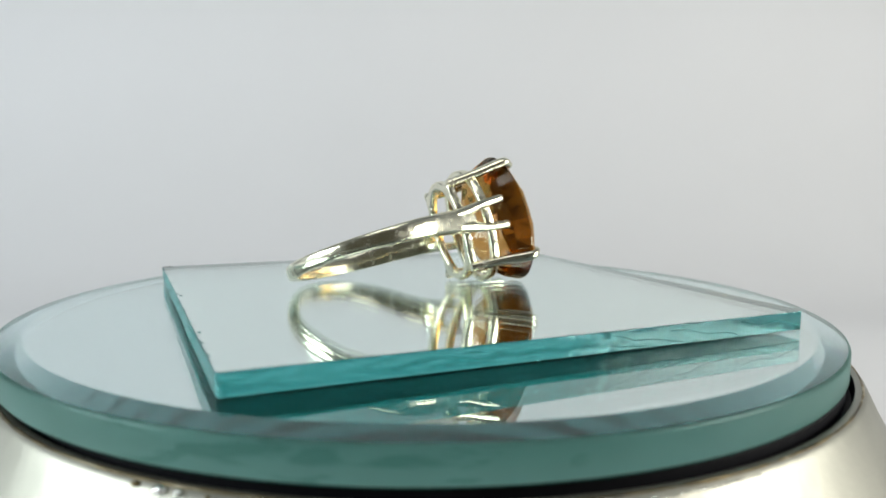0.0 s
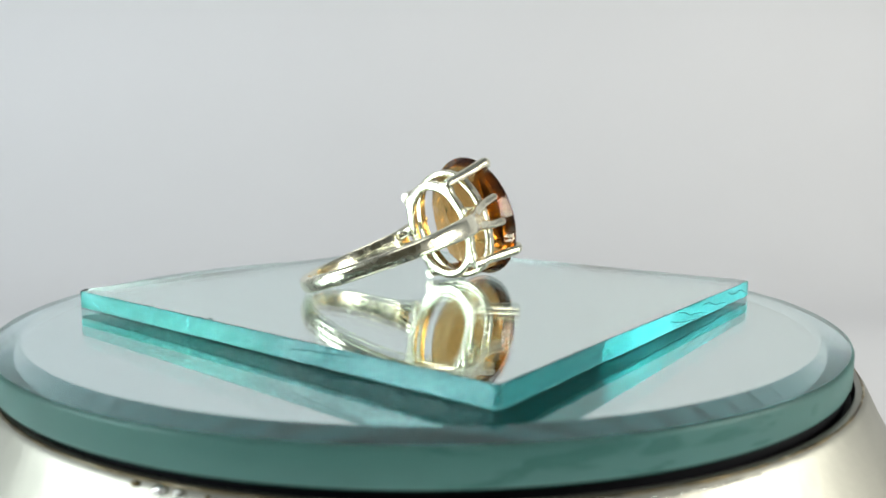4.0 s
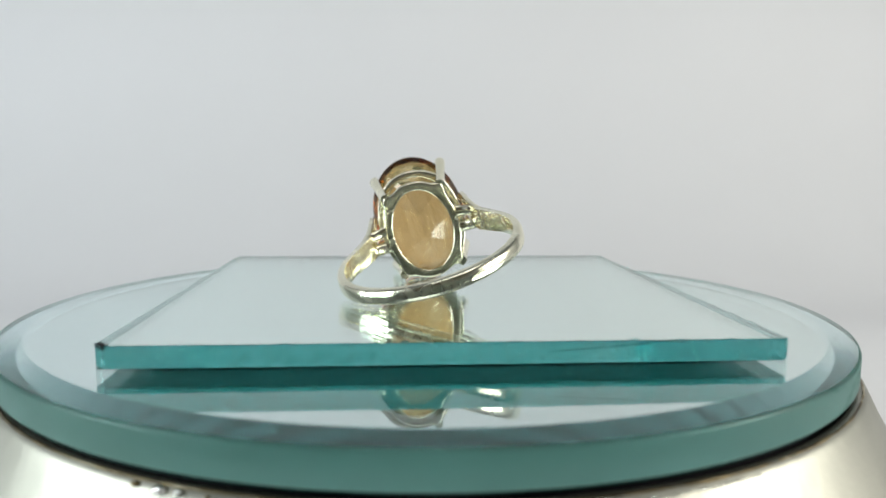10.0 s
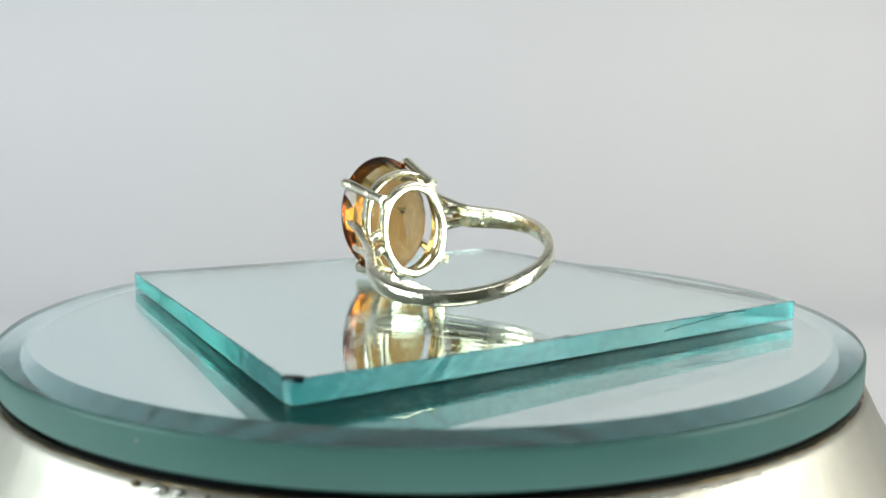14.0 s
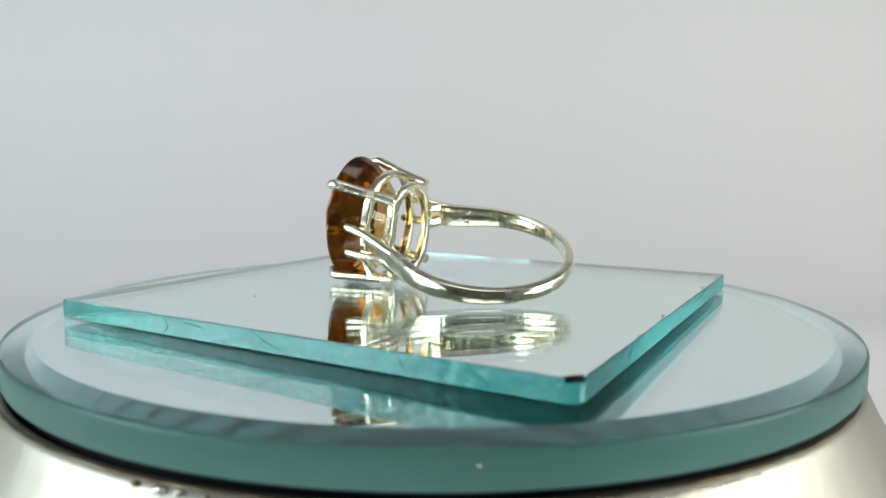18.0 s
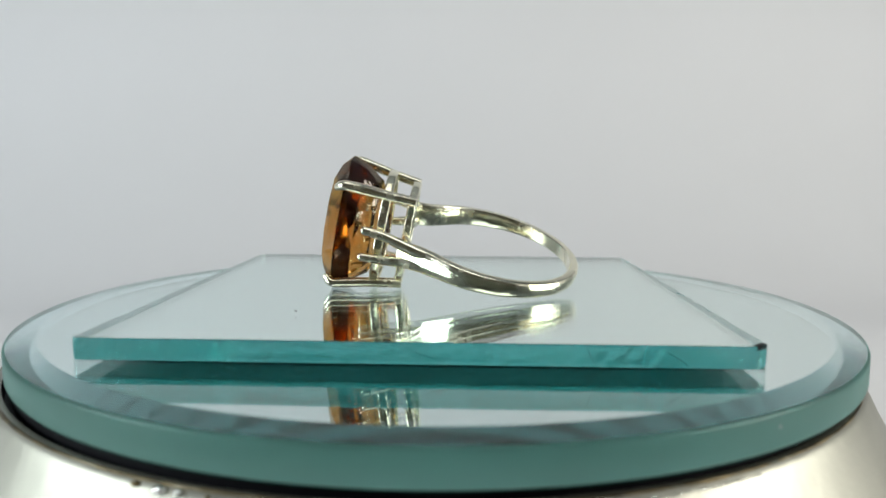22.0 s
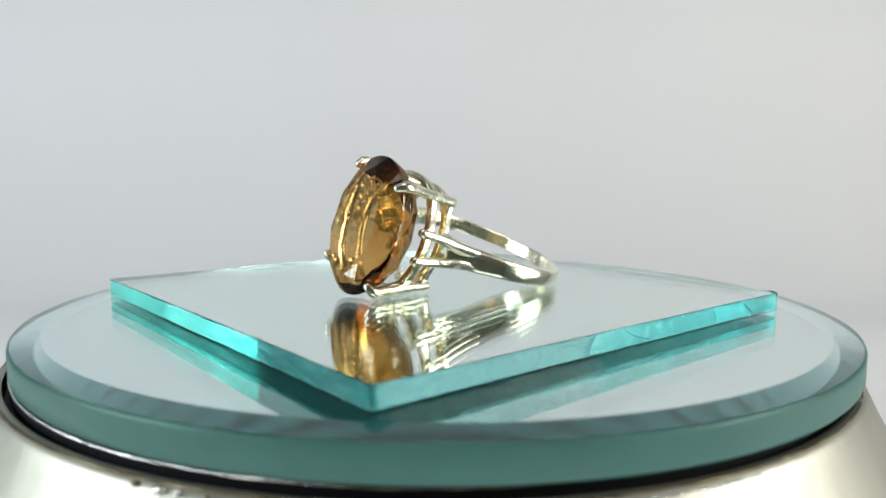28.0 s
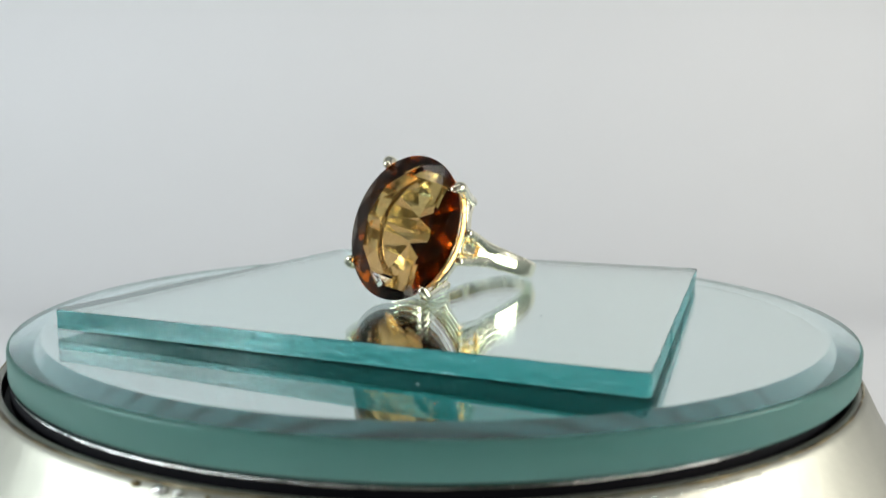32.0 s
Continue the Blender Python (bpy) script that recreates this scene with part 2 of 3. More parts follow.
def lathe(bm, profile, seg=128, mat=0, closed=True):
    rings = []
    for r, z in profile:
        if r < 1e-6:
            rings.append([bm.verts.new((0, 0, z * MM))])
        else:
            rings.append([bm.verts.new((r * MM * math.cos(2 * math.pi * i / seg), r * MM * math.sin(2 * math.pi * i / seg), z * MM))
                          for i in range(seg)])
    faces = []
    for a, b in zip(rings, rings[1:]):
        for i in range(seg):
            j = (i + 1) % seg
            if len(a) == 1:
                f = bm.faces.new((a[0], b[i], b[j]))
            elif len(b) == 1:
                f = bm.faces.new((a[i], b[0], a[j]))
            else:
                f = bm.faces.new((a[i], b[i], b[j], a[j]))
            f.material_index = mat
            faces.append(f)
    return faces


def smooth_path(pts, per=6):
    """Catmull-Rom through the points; each is a tuple of any length."""
    p = [np.array(q, float) for q in pts]
    p = [2 * p[0] - p[1]] + p + [2 * p[-1] - p[-2]]
    out = []
    for i in range(1, len(p) - 2):
        for k in range(per):
            t = k / per
            a, b, c, d = p[i - 1], p[i], p[i + 1], p[i + 2]
            out.append(0.5 * (2 * b + (c - a) * t + (2 * a - 5 * b + 4 * c - d) * t * t + (3 * b - a - 3 * c + d) * t ** 3))
    out.append(p[-2])
    return out


def bridge(bm, loops, cap=True):
    vs = [[bm.verts.new(Vector(q) * MM) for q in lp] for lp in loops]
    k = len(vs[0])
    for a, b in zip(vs, vs[1:]):
        for i in range(k):
            bm.faces.new((a[i], a[(i + 1) % k], b[(i + 1) % k], b[i]))
    if cap:
        bm.faces.new(vs[0][::-1])
        bm.faces.new(vs[-1])
    return vs


def tube(bm, path, side, seg=10, round_start=False, round_end=True):
    """path: rows (n, v, u, ra, rb): centre and the half widths along side and across it."""
    rows = [np.array(r, float) for r in path]
    loops = []
    count = len(rows)
    side = Vector(side)
    for i, r in enumerate(rows):
        d = Vector(rows[min(i + 1, count - 1)][:3] - rows[max(i - 1, 0)][:3]).normalized()
        a = (side - d * side.dot(d)).normalized()
        b = d.cross(a)
        c = Vector(r[:3])

        def loop(centre, f):
            return [centre + a * (r[3] * f * math.cos(2 * math.pi * k / seg)) + b * (r[4] * f * math.sin(2 * math.pi * k / seg))
                    for k in range(seg)]
        if i == 0 and round_start:
            for g in (80, 55, 28):
                loops.append(loop(c - d * (r[4] * math.sin(radians(g))), math.cos(radians(g))))
        loops.append(loop(c, 1))
        if i == count - 1 and round_end:
            for g in (28, 55, 80):
                loops.append(loop(c + d * (r[4] * math.sin(radians(g))), math.cos(radians(g))))
    bridge(bm, loops)


# ---- setting ----
def build_setting():
    bm = bmesh.new()
    # paper sweep: flat, then a wide curve, then upright; unseen creases added high up for reflected streaks
    prof = [(-0.13, 0.001)] + [(0.17 + 0.10 * math.sin(radians(a)), 0.001 + 0.10 * (1 - math.cos(radians(a)))) for a in range(0, 91, 6)]
    prof += [(0.27, 0.16), (0.275, 0.22), (0.28, 0.30), (0.29, 0.42), (0.30, 0.54)]
    count = 28
    grid = []
    for y, z in prof:
        fold = 0.007 * min(1.0, max(0.0, (z - 0.17) / 0.12))
        grid.append([bm.verts.new((-0.35 + 0.7 * i / count, y + fold * (i % 2), z)) for i in range(count + 1)])
    for a, b in zip(grid, grid[1:]):
        for i in range(count):
            f = bm.faces.new((a[i], a[i + 1], b[i + 1], b[i]))
    sweep = part("backdrop", bm, PAPER, smooth=True)
    sweep.data.set_sharp_from_angle(angle=radians(12))
    mod = sweep.modifiers.new("thick", "SOLIDIFY")
    mod.thickness = 0.0006
    tagged(sweep, "white paper sweep curving up behind the turntable", "backdrop", kind="structure")

    def box(name, lo, hi, mat, label):
        b = bmesh.new()
        bmesh.ops.create_cube(b, size=1)
        for w in b.verts:
            w.co = Vector([(l + h) / 2 + c * (h - l) for c, l, h in zip(w.co, lo, hi)])
        return tagged(part(name, b, mat), label, kind="structure")
    box("table_top", (-0.359, -0.459, -0.03), (0.359, 0.36, 0.0), TABLE, "brown wooden table top under the paper")
    # unseen room box, added for bounced light and for what the metal reflects
    box("wall_south", (-0.36, -0.50, -0.03), (0.36, -0.46, 0.60), DARK, "plain dark wall out of view, facing the backdrop")
    box("wall_east", (0.36, -0.50, -0.03), (0.40, 0.40, 0.60), WALL, "plain grey side wall out of view")
    box("wall_west", (-0.40, -0.50, -0.03), (-0.36, 0.40, 0.60), WALL, "plain grey side wall out of view")
    box("ceiling", (-0.40, -0.50, 0.60), (0.40, 0.40, 0.64), CEIL, "plain grey ceiling out of view")
    # upright boards above and behind the paper, unseen, added to streak the bevel's reflection
    bm = bmesh.new()
    for k in range(12):
        ret = bmesh.ops.create_cube(bm, size=1)
        for w in ret["verts"]:
            w.co = Vector((-0.33 + 0.06 * k + w.co.x * 0.056, 0.38 + 0.004 * (k % 2) + w.co.y * 0.03, 0.285 + w.co.z * 0.63))
    tagged(part("wall_north", bm, BOARD), "unseen grey boards behind the backdrop, for streaks in reflections", kind="structure")


# ---- turntable, mirrors ----
DISC_R, DISC_IN, DISC_TOP, DISC_RIM, DISC_LOW = 39.30, 36.90, -1.72, -1.98, -4.53


def build_base():
    base = thing("turntable", pose(0, 0, 0.0028), "satin silver round turntable standing on white paper", "turntable")
    bm = bmesh.new()
    z = TOP - 2.8
    lathe(bm, [(0, 0.3), (43, 0.3), (44.2, 1), (44.4, 6), (44.3, z - 16), (43.6, z - 12.5), (42.5, z - 10.2), (41.4, z - 8.3),
               (40.6, z - 6.7), (40.05, z - 5.6), (39.8, z - 5.24), (39.45, z - 5.10), (39.1, z - 5.18)], 160)
    # groove under the disc coloured black, in place of the shade in the gap
    lathe(bm, [(39.1, z - 5.18), (38.9, z - 6.2), (0, z - 6.2)], 160, 1)
    bmesh.ops.remove_doubles(bm, verts=bm.verts[:], dist=1e-7)
    part("housing", bm, [SHELL, BLACK], base, smooth=True).data.set_sharp_from_angle(angle=radians(50))
    # uneven bead of worn metal round the gap
    bm = bmesh.new()
    loops = []
    seg = 420
    for i in range(seg):
        a = 2 * math.pi * i / seg
        ca, sa = math.cos(a), math.sin(a)
        j = noise.noise((9 * ca, 9 * sa, 0.0)) * 0.10 + noise.noise((30 * ca, 30 * sa, 5.0)) * 0.07
        fat = 0.55 + 0.25 * max(0.0, noise.noise((2.2 * ca, 2.2 * sa, 3.0)) + 0.25)
        r0, h = 39.62 + 0.6 * j, (0.20 + j) * fat
        loops.append([((r0 + 0.24 * fat * math.cos(b)) * ca, (r0 + 0.24 * fat * math.cos(b)) * sa, z - 5.24 + h * math.sin(b)) for b in [2 * math.pi * k / 8 for k in range(8)]])
    bridge(bm, loops + [loops[0]], cap=False)
    bmesh.ops.remove_doubles(bm, verts=bm.verts[:], dist=1e-7)
    part("gap_bead", bm, GRIME, base, "uneven worn metal bead with brown grime", smooth=True)
    # crumbs of worn metal in the gap: a few coarse ones, and a row of fine ones
    rng = random.Random(8)
    grains = [(a, r, 40.0) for a, r in ((245.4, 0.26), (248.0, 0.40), (249.8, 0.30), (252.4, 0.15))]
    grains += [(281 + 0.62 * i + rng.uniform(-0.15, 0.15), rng.uniform(0.07, 0.12), 40.05) for i in range(30)]
    for i, (a, r, out) in enumerate(grains):
        bm = bmesh.new()
        bmesh.ops.create_icosphere(bm, subdivisions=1, radius=r * MM)
        for w in bm.verts:
            q = w.co * (1 + 0.45 * noise.noise(w.co * 9000 + Vector((i, 2 * i, 0))))
            w.co = Vector((q.x * 1.3, q.y, q.z * 0.8))
        grit = part("metal_crumb", bm, GRIME if i in (0, 3) else CHROME, base, smooth=True)
        grit.matrix_basis = pose(out * MM * math.cos(radians(a)), out * MM * math.sin(radians(a)), (z - 5.40) * MM, 0, 0, a + 90)
    bm = bmesh.new()
    lathe(bm, [(36, 0), (43.2, 0), (43.4, -0.5), (43.2, -1.2), (36, -1.2)], 96)
    foot = part("foot", bm, BLACK, base, "black rubber foot ring")
    foot.location = (0, 0, 0.0)
    return base


def build_platter(base):
    bm = bmesh.new()
    lathe(bm, [(0, 0), (38.4, 0), (38.5, 0.2), (38.5, 1.35), (38.3, 1.53), (0, 1.53)], 160)
    pl = part("platter", bm, BLACK, base, "glossy black rotating platter")
    pl.location = (0, 0, (TOP - 6.1 - 2.8) * MM)
    # a stretch of worn bright trim on its side
    bm = bmesh.new()
    loops = []
    for i in range(161):
        a = -0.52 + 1.82 * i / 160
        j = noise.noise((a * 14, 0.0, 2.0)) * 0.12 + noise.noise((a * 45, 0.0, 8.0)) * 0.06
        end = min(1.0, 6 * min(i, 160 - i) / 160 + 0.05)
        low = (0.20 + j) * end
        section = [(38.4, 1.50)] + [(38.53 + 0.11 * math.sin(radians(g)) * end, 1.50 - low * (1 - math.cos(radians(g))) * 0.5) for g in range(10, 171, 20)] + [(38.4, 1.48 - low)]
        loops.append([(r * math.cos(a), r * math.sin(a), z) for r, z in section])
    bridge(bm, loops)
    part("trim", bm, CHROME, pl, "worn bright chrome trim", smooth=True)
    return pl


def build_disc():
    disc = thing("round_mirror", pose(0, 0, (TOP + DISC_LOW) * MM), "round mirror with a slanted border and greenish edge", "mirror")
    off = DISC_LOW
    bm = bmesh.new()
    lathe(bm, [(0, DISC_TOP - off), (DISC_IN, DISC_TOP - off)], 192, 0)
    lathe(bm, [(DISC_IN, DISC_TOP - off), (DISC_R - 0.22, DISC_RIM - off)], 192, 3)
    lathe(bm, [(DISC_R - 0.22, DISC_RIM - off), (DISC_R - 0.08, DISC_RIM - off - 0.07), (DISC_R, DISC_RIM - off - 0.24), (DISC_R, 0.38), (DISC_R - 0.06, 0.22), (DISC_R - 0.2, 0.12)], 192, 1)
    lathe(bm, [(DISC_R - 0.2, 0.12), (0, 0.12)], 192, 2)
    bmesh.ops.remove_doubles(bm, verts=bm.verts[:], dist=1e-7)
    for f in bm.faces:
        f.smooth = f.material_index == 1
    part("glass", bm, [GLASS, RIM, OLD_MIRROR, BEVEL], disc)
    bm = bmesh.new()
    lathe(bm, [(0, 0.06), (DISC_R - 0.25, 0.06), (DISC_R - 0.25, 0), (0, 0)], 128)
    part("backing", bm, BACKING, disc, "dark paint on the back of the mirror")
    # specks on the face
    for x, y, r in ((28.2, 10.2, 0.10), (-33.6, 16.6, 0.08)):
        bm = bmesh.new()
        bmesh.ops.create_icosphere(bm, subdivisions=1, radius=r * MM)
        for w in bm.verts:
            w.co = Vector((w.co.x * 1.3 + x * MM, w.co.y + y * MM, w.co.z * 0.25 + (DISC_TOP - off + 0.05) * MM))
        part("dust_speck", bm, PAPER if x > 0 else BLACK, disc)
    # pale chip in the ground rim
    bm = bmesh.new()
    bmesh.ops.create_icosphere(bm, subdivisions=2, radius=0.10 * MM)
    for w in bm.verts:
        q = w.co * (1 + 0.4 * noise.noise(w.co * 14000))
        w.co = Vector((q.x * 0.5 + DISC_R * MM, q.y * 1.2, q.z + 1.63 * MM))
    bmesh.ops.rotate(bm, verts=bm.verts[:], cent=(0, 0, 0), matrix=Matrix.Rotation(radians(123.7), 3, "Z"))
    part("chip", bm, PAPER, disc, "pale chip in the ground edge")
    for ob in disc.children:
        ob.location = (-0.64 * MM, 0.304 * MM, 0)
    return disc


def build_tile():
    tile = thing("square_mirror", pose(0, 0, (TOP - 1.70) * MM), "square mirror tile with rough cut teal glass edges", "mirror")
    rng = random.Random(3)
    bm = bmesh.new()
    h, zt, zb = 25.0, 1.70, 0.07
    n = 380
    ring = []
    corner = [(-h, -h), (h, -h), (h, h), (-h, h)]
    for k in range(4):
        a, b = Vector(corner[k]), Vector(corner[(k + 1) % 4])
        d = (b - a).normalized()
        nrm = Vector((d.y, -d.x))
        cut = (0.3, 0.55, 0.3, 0.8)[k]
        cut2 = (0.55, 0.3, 0.8, 0.3)[k]
        a2, b2 = a + d * cut, b - d * cut2
        for i in range(n + 1):
            ring.append((a2 + (b2 - a2) * (i / n), nrm, k, i / n))
    levels = 13
    rows = []
    for lv in range(levels):
        z = zt if lv == 0 else zt - 0.04 + (zb - zt + 0.04) * (lv - 1) / (levels - 2)
        row = []
        for p, nrm, k, f in ring:
            swell = noise.noise((p.x * 0.12 + 9 * k, p.y * 0.12, 0.4 * z))
            hackle = noise.noise((p.x * 1.3 + 0.8 * z, p.y * 1.3 + 0.8 * z, z * 0.7 + 3 * k)) * max(0.0, noise.noise((p.x * 0.09, p.y * 0.09, 7.0 + k)) + 0.15)
            q = p.x + p.y
            o = 0.05 * swell + 0.05 * hackle
            if k in (0, 1):     # lying waves
                o += (0.03, 0.06)[k] * noise.noise((q * 0.45, z * 2.6 + 0.5 * noise.noise((q * 0.7, 0.0, 2.0)), 4.0))
            else:               # upright splinters
                o += 0.03 * noise.noise((q * 1.1 + 0.6 * z, z * 0.9, 5.0 + k)) + 0.012 * noise.noise((q * 3.6, z * 2.2, 8.0 + k))
            if lv == 0:
                chip = max(0.0, noise.noise((p.x * 0.8, p.y * 0.8, 20.0 + k)) - (0.28, 0.28, 0.28, 0.12)[k])
                o -= 0.03 + 0.65 * chip + rng.uniform(0, 0.03)
            if lv == levels - 1:
                o -= rng.uniform(0.0, 0.05)
            q = p + nrm * o
            row.append(bm.verts.new((q.x * MM, q.y * MM, z * MM)))
        rows.append(row)
    m = len(ring)
    for a, b in zip(rows, rows[1:]):
        for i in range(m):
            f = bm.faces.new((a[i], b[i], b[(i + 1) % m], a[(i + 1) % m]))
            p, _, k, _ = ring[i]
            f.material_index = (1, 3, 4, 5)[k]
            f.smooth = (i % (n + 1)) != n
    f = bm.faces.new(rows[0])
    f.material_index = 0
    f = bm.faces.new(rows[-1][::-1])
    f.material_index = 2
    glass = part("glass", bm, [FLOAT, EDGE, MIRROR, EDGE_WAVY, EDGE_FINE, EDGE_HACKLE], tile)
    glass.data.set_sharp_from_angle(angle=radians(50))
    for f in glass.data.polygons:
        f.use_smooth = f.material_index not in (0, 2)
    bm = bmesh.new()
    bmesh.ops.create_cube(bm, size=1)
    for w in bm.verts:
        w.co = Vector((w.co.x * 49.6, w.co.y * 49.6, 0.03 + w.co.z * 0.05)) * MM
    part("backing", bm, BACKING, tile, "dark paint on the back of the mirror")
    # black stain on one corner, dark nicks along an edge, dust
    def blot(name, centre, rad, flat, label="", count=9):
        b = bmesh.new()
        vs = []
        for lv, (f, z) in enumerate(((1.0, 0.0), (0.8, flat), (0.0, flat))):
            if f:
                vs.append([b.verts.new(((centre[0] + f * rad[0] * (0.75 + 0.5 * rng.random()) * math.cos(2 * math.pi * i / count)) * MM,
                                        (centre[1] + f * rad[1] * (0.75 + 0.5 * rng.random()) * math.sin(2 * math.pi * i / count)) * MM,
                                        (zt + 0.004 + z) * MM)) for i in range(count)])
        for i in range(count):
            b.faces.new((vs[0][i], vs[0][(i + 1) % count], vs[1][(i + 1) % count], vs[1][i]))
        b.faces.new(vs[1])
        b.faces.new(vs[0][::-1])
        part(name, b, BLACK if "speck" in name else CRACK, tile, label)
    b = bmesh.new()
    # over the snapped corner and down its face
    for shape, z0, z1 in (([(-24.15, 25.0), (-25.0, 24.15), (-24.8, 23.75), (-24.35, 24.2), (-23.8, 24.75)], zt + 0.004, zt + 0.02),
                          ([(-24.10, 25.06), (-25.06, 24.10), (-24.99, 24.03), (-24.03, 24.99)], zt - 0.30, zt + 0.02)):
        lo = [b.verts.new((x * MM, y * MM, z0 * MM)) for x, y in shape]
        hi = [b.verts.new((x * MM, y * MM, z1 * MM)) for x, y in shape]
        k = len(shape)
        for i in range(k):
            b.faces.new((lo[i], lo[(i + 1) % k], hi[(i + 1) % k], hi[i]))
        b.faces.new(hi)
        b.faces.new(lo[::-1])
    part("corner_stain", b, BLACK, tile, "black stain on the chipped corner")
    blot("nick", (-24.65, 3.3), (0.15, 0.36), 0.03, "dark nick in the edge")
    blot("nick", (-24.7, -13.4), (0.14, 0.35), 0.03, "dark nick in the edge")
    # cracks in the cut sides: (side, points along it and below the face)
    for side, pts in ((-1, [(1.6, -0.72), (3.9, -1.2), (7.7, -1.5)]), (-1, [(3.3, -0.2), (5.2, -0.56), (6.5, -0.9), (8.5, -1.05), (11.2, -1.5)]),
                      (-1, [(9.9, -0.5), (11.7, -0.55), (13.6, -1.0), (16.2, -1.2), (17.2, -1.5)]), (-1, [(17.4, -0.34), (19.6, -0.77), (21.7, -0.63), (24.3, -1.3)]),
                      (1, [(1.2, -0.1), (-0.3, -0.85), (-2.4, -1.45)]), (1, [(-12.1, -0.2), (-12.7, -1.3)]), (1, [(11.0, -0.15), (10.6, -0.9), (11.1, -1.4)]),
                      (1, [(8.8, -0.3), (6.6, -0.52)]), (1, [(-17.7, -0.4), (-19.3, -1.4)]), (0, [(-6.9, -0.79), (-10.0, -0.53), (-13.2, -0.32), (-15.2, -0.12), (-17.3, -0.2)])):
        b = bmesh.new()
        rows = []
        for i, (x, z) in enumerate(smooth_path(pts, 8)):
            w = noise.noise((x * 2.1, z * 3.0, 4.0 + side))
            along, across = x + 0.10 * w, side * 25.01 if side else -25.01
            spot = (along, across) if side else (across, along)
            rows.append((*spot, zt + z + 0.06 * w, 0.035 + 0.02 * w, 0.04))
        tube(b, rows, (0, 1, 0) if side else (1, 0, 0), 6)
        part("crack", b, CRACK, tile, "dark crack in the cut edge")
    blot("dust_speck", (11.0, 14.5), (0.13, 0.08), 0.05, "dark dust speck on the mirror")
    return tile


# ---- ring ----
# ring axes: n out of the stone's face, v across it, u along its length
RING_O = Vector((9.262, 0.999, 6.985))
RING_N = Vector((0.9806, 0.0238, 0.1947))
RING_V = Vector((0.0332, 0.9582, -0.2842))
RING_U = Vector((-0.1933, 0.2851, 0.9388))
BASE = Vector((-7.0, 2.0, -5.2))


def ring_place():
    m = Matrix((RING_N, RING_V, RING_U)).transposed().to_4x4()
    o = RING_O + m.to_3x3() @ BASE
    m.translation = Vector((o.x, o.y, o.z + TOP)) * MM
    return m


def ring_part(name, bm, mat, parent, label="", smooth=True):
    bmesh.ops.translate(bm, verts=bm.verts[:], vec=-BASE * MM)
    return part(name, bm, mat, parent, label, smooth)


def build_gem(parent):
    bm = bmesh.new()
    A, B = 6.87, 5.15
    g, cv, cu = -0.355, 0.05, -0.153
    pts = []

    def level(inset, n, count, turn):
        for i in range(count):
            a = 2 * math.pi * (i + turn) / count
            pts.append((g + n, cv + (B - inset) * math.cos(a), cu + (A - inset) * math.sin(a)))
    # crown: table, then stars, kites and girdle facets
    level(1.90, 1.50, 10, 0.0)
    level(0.98, 1.02, 10, 0.5)
    level(0.0, 0.10, 40, 0.0)
    level(0.0, -0.10, 40, 0.0)
    # pavilion: long facets down to a short keel
    level(0.60, -1.55, 20, 0.5)
    level(1.85, -3.20, 10, 0.0)
    pts.append((g - 4.70, cv, cu + 1.3))
    pts.append((g - 4.70, cv, cu - 1.3))
    for p in pts:
        bm.verts.new(Vector(p) * MM)
    bmesh.ops.convex_hull(bm, input=bm.verts[:])
    bmesh.ops.dissolve_limit(bm, angle_limit=radians(1.5), verts=bm.verts[:], edges=bm.edges[:])
    hull = bm.copy()
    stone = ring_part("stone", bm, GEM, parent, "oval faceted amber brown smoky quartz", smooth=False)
    # added tinted sheets that darken long sideways paths, standing in for absorption
    rng = random.Random(5)
    for k in range(19):
        bm = hull.copy()
        co = Vector((g, cv - 4.14 + 0.46 * k, cu))
        axis = Vector((rng.uniform(-0.09, 0.09), 1, rng.uniform(-0.06, 0.06))).normalized()
        cut = bmesh.ops.bisect_plane(bm, geom=bm.verts[:] + bm.edges[:] + bm.faces[:], plane_co=co * MM, plane_no=axis, clear_inner=True, clear_outer=True)
        bmesh.ops.contextual_create(bm, geom=[e for e in cut["geom_cut"] if isinstance(e, bmesh.types.BMEdge)])
        mid = sum((w.co for w in bm.verts), Vector()) / len(bm.verts)
        for w in bm.verts:
            w.co = mid + (w.co - mid) * 0.985
        ring_part("depth_tint_sheet", bm, DEPTH_TINT, stone, smooth=False)
    hull.free()


def super_loop(a, b, e, n, count=96, cv=0.0, cu=0.0, wave=0.0):
    out = []
    for i in range(count):
        t = 2 * math.pi * i / count
        c, s = math.cos(t), math.sin(t)
        r = 1 + wave * sum(math.exp(-(math.degrees(t - q) / 8.5) ** 2) for q in (0.80, 2.34, 3.95, 5.48))
        out.append((n, cv + r * a * math.copysign(abs(c) ** (2 / e), c), cu + r * b * math.copysign(abs(s) ** (2 / e), s)))
    return out


def gallery(parent, name, n0, half, inner, outer, label=""):
    """A flat oval band: inner and outer are (half width, half length, exponent)."""
    bm = bmesh.new()
    loops = []
    for k in range(16):
        t = 2 * math.pi * (k + 0.5) / 16
        c, q = math.cos(t), math.sin(t)
        f = 0.5 + 0.5 * math.copysign(abs(c) ** 0.38, c)
        n = n0 + half * math.copysign(abs(q) ** 0.38, q)
        a = inner[0] + (outer[0] - inner[0]) * f
        b = inner[1] + (outer[1] - inner[1]) * f
        e = inner[2] + (outer[2] - inner[2]) * f
        loops.append(super_loop(a, b, e, n, 96, 0.0, -0.05, outer[3] * f))
    bridge(bm, loops + [loops[0]], cap=False)
    bmesh.ops.remove_doubles(bm, verts=bm.verts[:], dist=1e-7)
    ring_part(name, bm, SILVER, parent, label)


